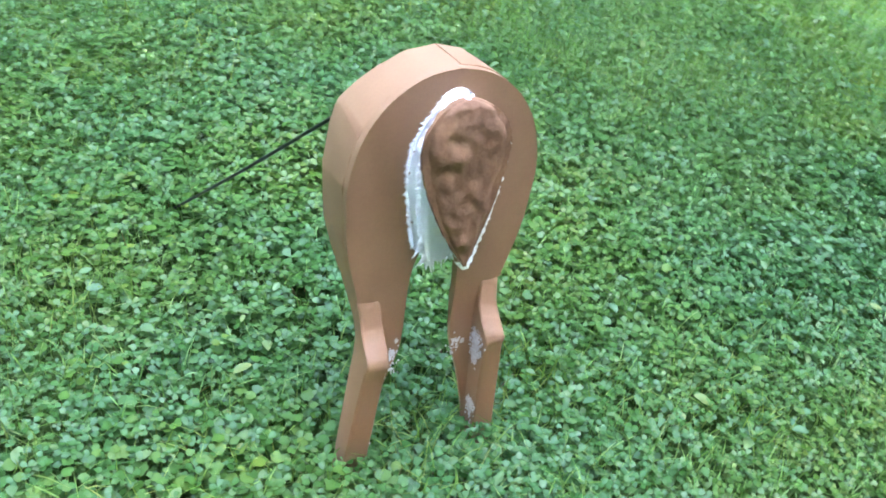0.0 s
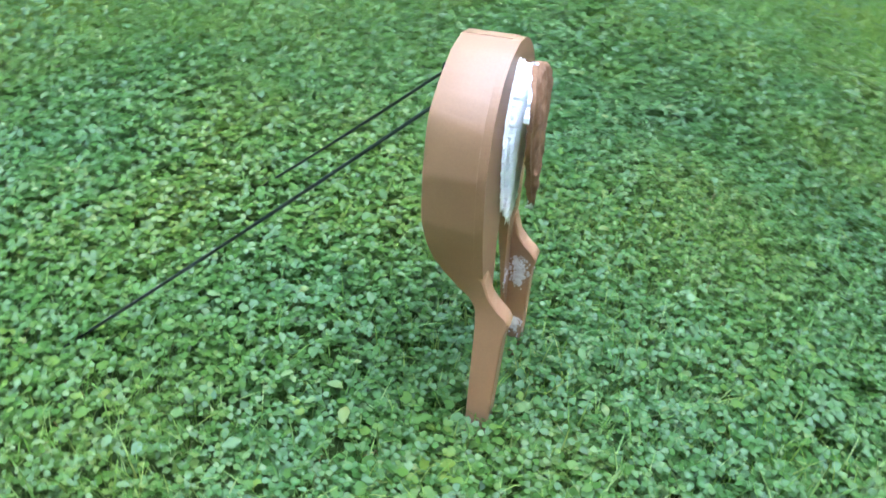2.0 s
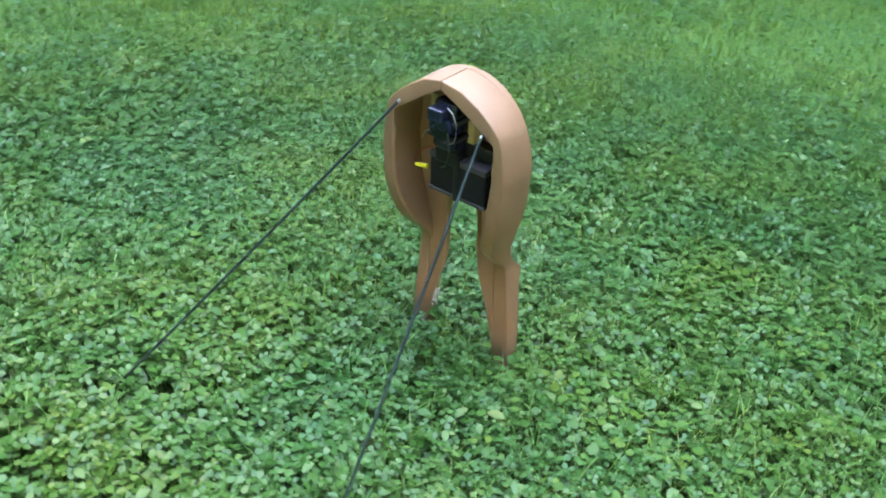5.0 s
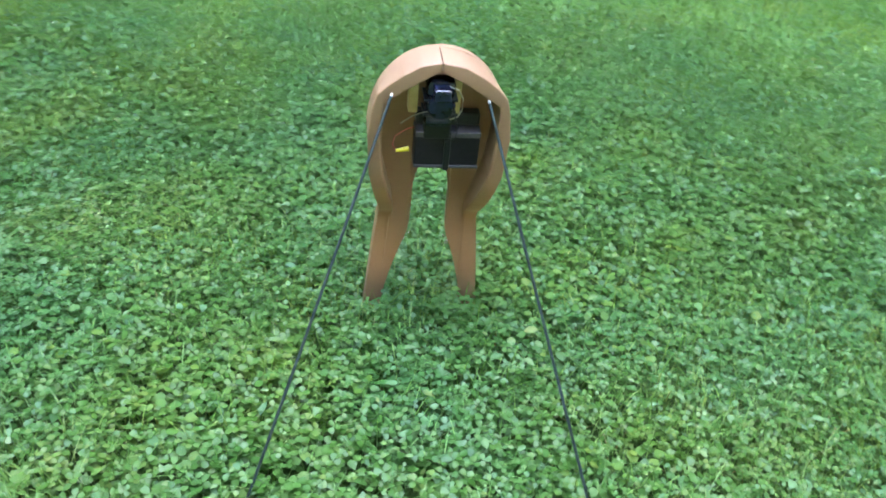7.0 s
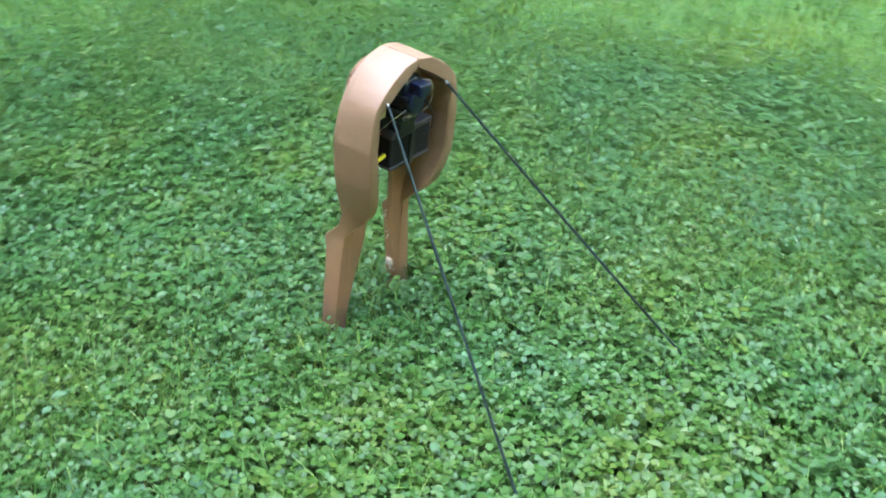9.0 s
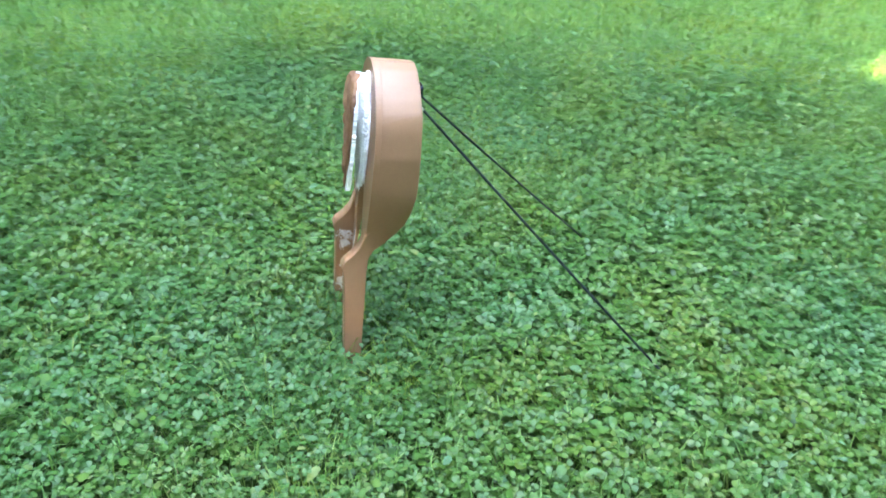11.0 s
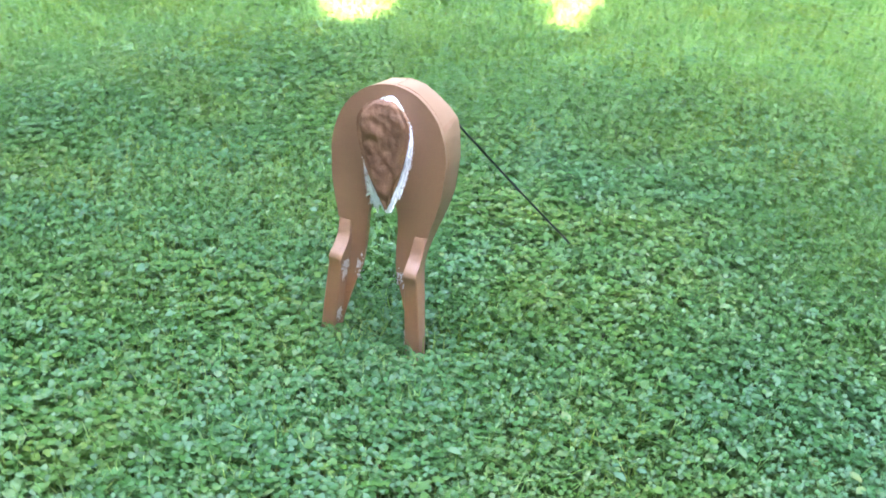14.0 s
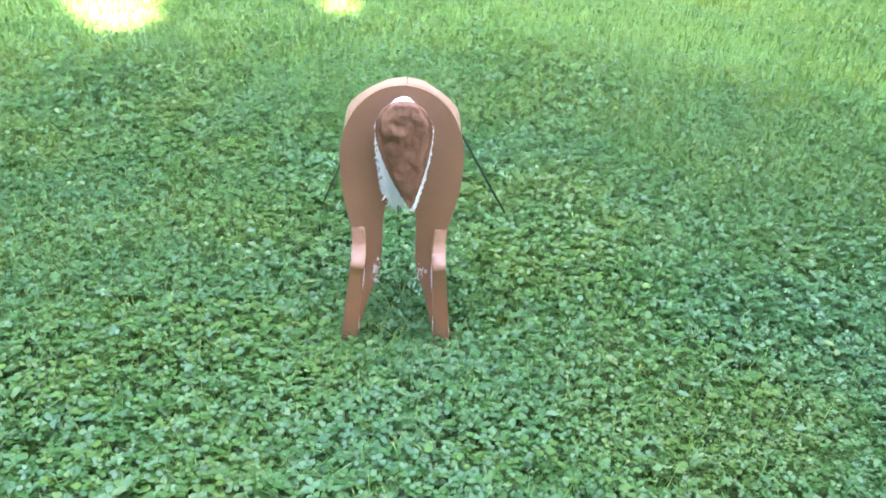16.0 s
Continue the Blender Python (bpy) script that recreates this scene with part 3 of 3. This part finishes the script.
# unseen row, added to keep the sun off the lawn
for k, (x, y, top) in enumerate([(-8.2, -8.5, 18.6), (-5.4, -9.1, 19.3), (-2.6, -8.9, 19.7), (0.6, -9.1, 19.4), (3.5, -9.0, 19.9), (6.4, -8.7, 19.0)]):
    tree = build_tree((x, y), top, stack(x, y, top), k)
    verts, tris = leaf_cloud([(a, b, c, r * 1.2) for a, b, c, r in stack(x, y, top)], 27500 if abs(x) < 3 else 21500, 0.37, k)
    crown = big_mesh("crown", verts - np.array([x, y, SOIL]), tris, CROWN)
    crown.parent = tree

# unseen trees, added round the rest of the lawn to block low sky
model = build_tree((8.8, -3.4), 13.5, stack(8.8, -3.4, 13.5), 40)
verts, tris = leaf_cloud(stack(8.8, -3.4, 13.5), 5000, 0.52, 40)
crown = big_mesh("crown", verts - np.array([8.8, -3.4, SOIL]), tris, CROWN)
crown.parent = model
for k in (1, 2):
    a = radians(-21 + k * 20.5)
    d = 11.4 + 0.7 * math.sin(2.4 * k)
    copy_thing(model, pose(d * math.cos(a), d * math.sin(a), SOIL, 0, 0, 57 * k))


for k in range(14):                         # a further unseen stand, added to cut low light
    a = radians(36 + 14 * k)
    d = 12.2 + 0.8 * math.sin(1.9 * k)
    copy_thing(model, pose(d * math.cos(a), d * math.sin(a), SOIL, 0, 0, 83 * k) @ Matrix.Scale(1.08, 4))


def build_unseen_shrubs():
    """Unseen shrubs, added to stop low light coming in under the boughs."""
    masses = [(7.9 * math.cos(a), 7.9 * math.sin(a) - 0.2, 0.9 + 0.25 * math.sin(5 * a), 1.75) for a in np.linspace(0, math.tau, 36, endpoint=False) if not 0.9 < a < 3.4]
    masses += [(8.3 * math.cos(a), 8.3 * math.sin(a) - 0.2, 2.2 + 0.3 * math.sin(7 * a), 1.5) for a in np.linspace(0.08, math.tau + 0.08, 36, endpoint=False) if not 0.9 < a < 3.4]
    for lift in (0.9, 2.3, 3.6):                # an unseen outer ring, added against low light
        masses += [((12.6 + 0.5 * math.sin(9 * a)) * math.cos(a), (12.6 + 0.5 * math.sin(9 * a)) * math.sin(a), lift + 0.3 * math.sin(6 * a), 1.7) for a in np.linspace(0, math.tau, 56, endpoint=False)]
    verts, tris = leaf_cloud(masses, 64000, 0.39, 77)
    verts[:, 2] = np.maximum(verts[:, 2], SOIL)
    tagged(big_mesh("unseen_shrubs", verts, tris, CROWN), "unseen dense leafy shrubs, added to block low light under the trees", "shrubs", kind="stuff")


build_unseen_shrubs()


# ---- the lawn ----
def scatter(count, r0, r1, g):
    r = np.sqrt(g.uniform(r0 * r0, r1 * r1, count))
    a = g.uniform(0, math.tau, count)
    return r * np.cos(a), r * np.sin(a) + 0.1


def clear_of_feet(x, y):
    k = np.ones(len(x), bool)
    for fx in (-0.122, 0.138):
        k &= ~((np.abs(x - fx) < 0.031) & (np.abs(y - 0.002) < 0.034))
    return k


def frames(n, g, tilt):
    """Random leaf frames: yaw, then a tip of the leaf out of the level."""
    yaw, lean, dirn = g.uniform(0, math.tau, n), np.abs(g.normal(0, tilt, n)), g.uniform(0, math.tau, n)
    nz = np.stack([np.sin(lean) * np.cos(dirn), np.sin(lean) * np.sin(dirn), np.cos(lean)], 1)
    ax = np.stack([np.cos(yaw), np.sin(yaw), np.zeros(n)], 1)
    ax -= nz * (ax * nz).sum(1)[:, None]
    ax /= np.linalg.norm(ax, axis=1)[:, None]
    return ax, np.cross(nz, ax), nz


FULL = ([(0.0, 0.0, 0.0), (0.42, 0.36, 0.07), (0.86, 0.36, 0.03), (0.92, 0.0, -0.03), (0.86, -0.36, 0.03), (0.42, -0.36, 0.07)], [[0, 4, 5], [0, 3, 4], [0, 2, 3], [0, 1, 2]])
PLAIN = ([(0.0, 0.0, 0.0), (0.68, 0.46, 0.07), (0.98, 0.0, -0.02), (0.68, -0.46, 0.07)], [[0, 2, 1], [0, 3, 2]])


def clover(name, count, r0, r1, size, shape, seed, stems, keep, drop=0.0):
    g = np.random.default_rng(seed)
    x, y = scatter(count, r0, r1, g)
    k = clear_of_feet(x, y) & (g.uniform(0, 1, count) < keep(np.hypot(x, y - 0.1)))
    x, y = x[k], y[k]
    n = len(x)
    near_foot = np.minimum(np.hypot(x + 0.122, y - 0.002), np.hypot(x - 0.138, y - 0.002))
    z = swell(x, y) + 0.012 - drop - 0.056 * g.beta(1.0, 2.0, n) - 0.010 * np.exp(-(near_foot / 0.07) ** 2)
    ax, side, up = frames(n, g, 0.30)
    s = size * g.uniform(0.55, 1.3, n) * (1 + 0.25 * np.sin(2.3 * x + 1.1 * y) * np.sin(1.9 * y - 0.7 * x))
    p = np.stack([x, y, z], 1)
    pts, tri = shape
    verts, tris, base = [], [], 0
    m = len(pts)
    for leaflet in range(3):
        a = leaflet * math.tau / 3 + g.normal(0, 0.12, n)
        d = ax * np.cos(a)[:, None] + side * np.sin(a)[:, None]
        e = np.cross(up, d)
        rise = g.normal(0.05, 0.22, n)
        d2 = d * np.cos(rise)[:, None] + up * np.sin(rise)[:, None]
        u2 = np.cross(d2, e)
        v = np.stack([p + s[:, None] * (q[0] * d2 + q[1] * e + q[2] * u2) for q in pts], 1).reshape(-1, 3)
        verts.append(v)
        tris.append((base + (np.arange(n) * m)[:, None, None] + np.array(tri)[None]).reshape(-1, 3))
        base += n * m
    if stems:
        foot = p + np.stack([g.normal(0, 0.008, n), g.normal(0, 0.008, n), np.zeros(n)], 1)
        foot[:, 2] = SOIL + swell(x, y)
        w = side * 0.0007
        v = np.stack([p - w, p + w, foot], 1).reshape(-1, 3)
        verts.append(v)
        tris.append((base + (np.arange(n) * 3)[:, None, None] + np.array([[0, 1, 2]])[None]).reshape(-1, 3))
    ob = big_mesh(name, np.concatenate(verts), np.concatenate(tris), CLOVER)
    return ob


def blades(name, count, r0, r1, tall, width, seed, even=0.8, mat=None, bends=((0, 1.0), (0.4, 0.95), (0.75, 0.7), (1.0, 0.0))):
    g = np.random.default_rng(seed)
    x, y = scatter(count * 2, r0, r1, g)
    drift = np.sin(1.5 * x + 2) * np.cos(1.2 * y + 0.5) + 0.6 * np.sin(3.7 * x - 2.9 * y)
    k = clear_of_feet(x, y) & (drift + g.normal(0, even, len(x)) > 0.0)
    x, y = x[k][:count], y[k][:count]
    n = len(x)
    h = tall * g.uniform(0.5, 1.25, n)
    w = width * g.uniform(0.6, 1.3, n)
    a = g.uniform(0, math.tau, n)
    d = np.stack([np.cos(a), np.sin(a), np.zeros(n)], 1)
    e = np.stack([-np.sin(a), np.cos(a), np.zeros(n)], 1)
    bend = g.uniform(0.15, 1.0, n)
    p = np.stack([x, y, SOIL + swell(x, y)], 1)
    rows = []
    for f, wide in bends:
        c = p + d * (h * bend * f * f)[:, None] + np.array([0, 0, 1]) * (h * (f - 0.35 * bend * f * f))[:, None]
        if wide:
            rows += [c - e * (w * wide / 2)[:, None], c + e * (w * wide / 2)[:, None]]
        else:
            rows.append(c)
    v = np.stack(rows, 1).reshape(-1, 3)
    t = np.array([[0, 1, 2], [1, 3, 2], [2, 3, 4], [3, 5, 4], [4, 5, 6]])[:2 * len(bends) - 3]
    return big_mesh(name, v, ((np.arange(n) * len(rows))[:, None, None] + t[None]).reshape(-1, 3), mat or GRASS)


def broad_leaves(name, count, r1, seed):
    g = np.random.default_rng(seed)
    x, y = scatter(count, 0.12, r1, g)
    k = clear_of_feet(x, y)
    x, y = x[k], y[k]
    n = len(x)
    ax, side, up = frames(n, g, 0.3)
    s = 0.0085 + 0.012 * g.uniform(0, 1, n) ** 2.4
    p = np.stack([x, y, swell(x, y) + g.uniform(-0.012, 0.016, n)], 1)
    shape = [(-1, 0, -0.15), (-0.55, 0.42, 0.10), (0.1, 0.58, 0.14), (0.65, 0.36, 0.05), (1.05, 0, -0.18), (0.65, -0.36, 0.05), (0.1, -0.58, 0.14), (-0.55, -0.42, 0.10), (0.1, 0, 0.0)]
    v = np.stack([p + s[:, None] * (q[0] * ax + q[1] * side + q[2] * up) for q in shape], 1).reshape(-1, 3)
    t = np.array([[8, i, (i + 1) % 8] for i in range(8)])
    return big_mesh(name, v, ((np.arange(n) * 9)[:, None, None] + t[None]).reshape(-1, 3), WEED)


# where the round-leaved ground ivy has spread through the clover (plan x, y, reach)
IVY_DRIFTS = [(-0.48, 0.10, 0.22), (-0.26, 0.02, 0.16), (-0.80, -0.25, 0.30), (0.42, 0.45, 0.25), (0.30, -0.55, 0.24), (0.75, 0.10, 0.22), (-0.35, 0.75, 0.25), (-0.55, -0.62, 0.22)]


def ground_ivy(name, count, seed):
    """Scalloped round leaves, larger than the clover's, in drifts."""
    g = np.random.default_rng(seed)
    which = g.integers(0, len(IVY_DRIFTS), count)
    c = np.array(IVY_DRIFTS)[which]
    x, y = c[:, 0] + g.normal(0, 0.55, count) * c[:, 2], c[:, 1] + g.normal(0, 0.55, count) * c[:, 2]
    k = clear_of_feet(x, y)
    x, y = x[k], y[k]
    n = len(x)
    ax, side, up = frames(n, g, 0.32)
    s = 0.0075 + 0.0075 * g.uniform(0, 1, n) ** 1.6
    p = np.stack([x, y, swell(x, y) + g.uniform(-0.014, 0.009, n)], 1)
    rim = []
    for k in range(14):
        a = (k + 0.5) * math.tau / 14
        r = 1.0 if k % 2 else 0.86
        notch = 0.62 if k in (6, 7) else 1.0                  # the stem's notch
        rim.append((r * notch * math.cos(a), r * notch * math.sin(a), 0.10 * (1 - notch) - 0.06 * (k % 2)))
    shape = rim + [(-0.25, 0.0, -0.10)]
    v = np.stack([p + s[:, None] * (q[0] * ax + q[1] * side + q[2] * up) for q in shape], 1).reshape(-1, 3)
    t = np.array([[14, i, (i + 1) % 14] for i in range(14)])
    return big_mesh(name, v, ((np.arange(n) * 15)[:, None, None] + t[None]).reshape(-1, 3), IVY)


def thin_out(r):
    return np.clip((2.9 - r) / 1.3, 0.0, 1.0)


def thin_in(r):
    return (1 - thin_out(r)) * np.clip(1.25 - 0.13 * r, 0.3, 1.0)


tagged(clover("clover_near", 105000, 0.0, 2.9, 0.0138, FULL, 21, False, thin_out), "dense green clover leaves round the decoy", "clover", kind="stuff")
tagged(clover("low_clover", 50000, 0.0, 2.8, 0.0200, PLAIN, 27, False, thin_out, 0.018), "lower layer of clover leaves round the decoy", "clover", kind="stuff")
tagged(clover("clover_far", 64000, 2.0, 6.0, 0.0190, PLAIN, 22, False, thin_in), "green clover leaves further out on the lawn", "clover", kind="stuff")
tagged(blades("grass_near", 72000, 0.0, 3.2, 0.096, 0.0030, 23), "thin grass blades among the clover", "grass", kind="stuff")
tagged(blades("grass_far", 150000, 1.6, 6.8, 0.090, 0.0055, 24, 2.0, bends=((0, 1.0), (0.6, 0.9), (1.0, 0.0))), "mown grass blades on the far lawn", "grass", kind="stuff")
tagged(blades("grass_stalks", 700, 0.35, 5.0, 0.150, 0.0026, 28, 1.2), "thin pale upright grass stalks above the clover", "grass", kind="stuff")
tagged(blades("dry_grass", 3500, 0.0, 3.5, 0.066, 0.0026, 26, 1.0, THATCH), "dry yellow-brown blades among the clover", "dry grass", kind="stuff")
tagged(broad_leaves("broad_weeds", 5500, 3.4, 25), "broad rounded weed leaves in the clover", "weeds", kind="stuff")
tagged(ground_ivy("ground_ivy", 1500, 29), "yellow-green round scalloped ground ivy leaves in the clover", "ground ivy", kind="stuff")
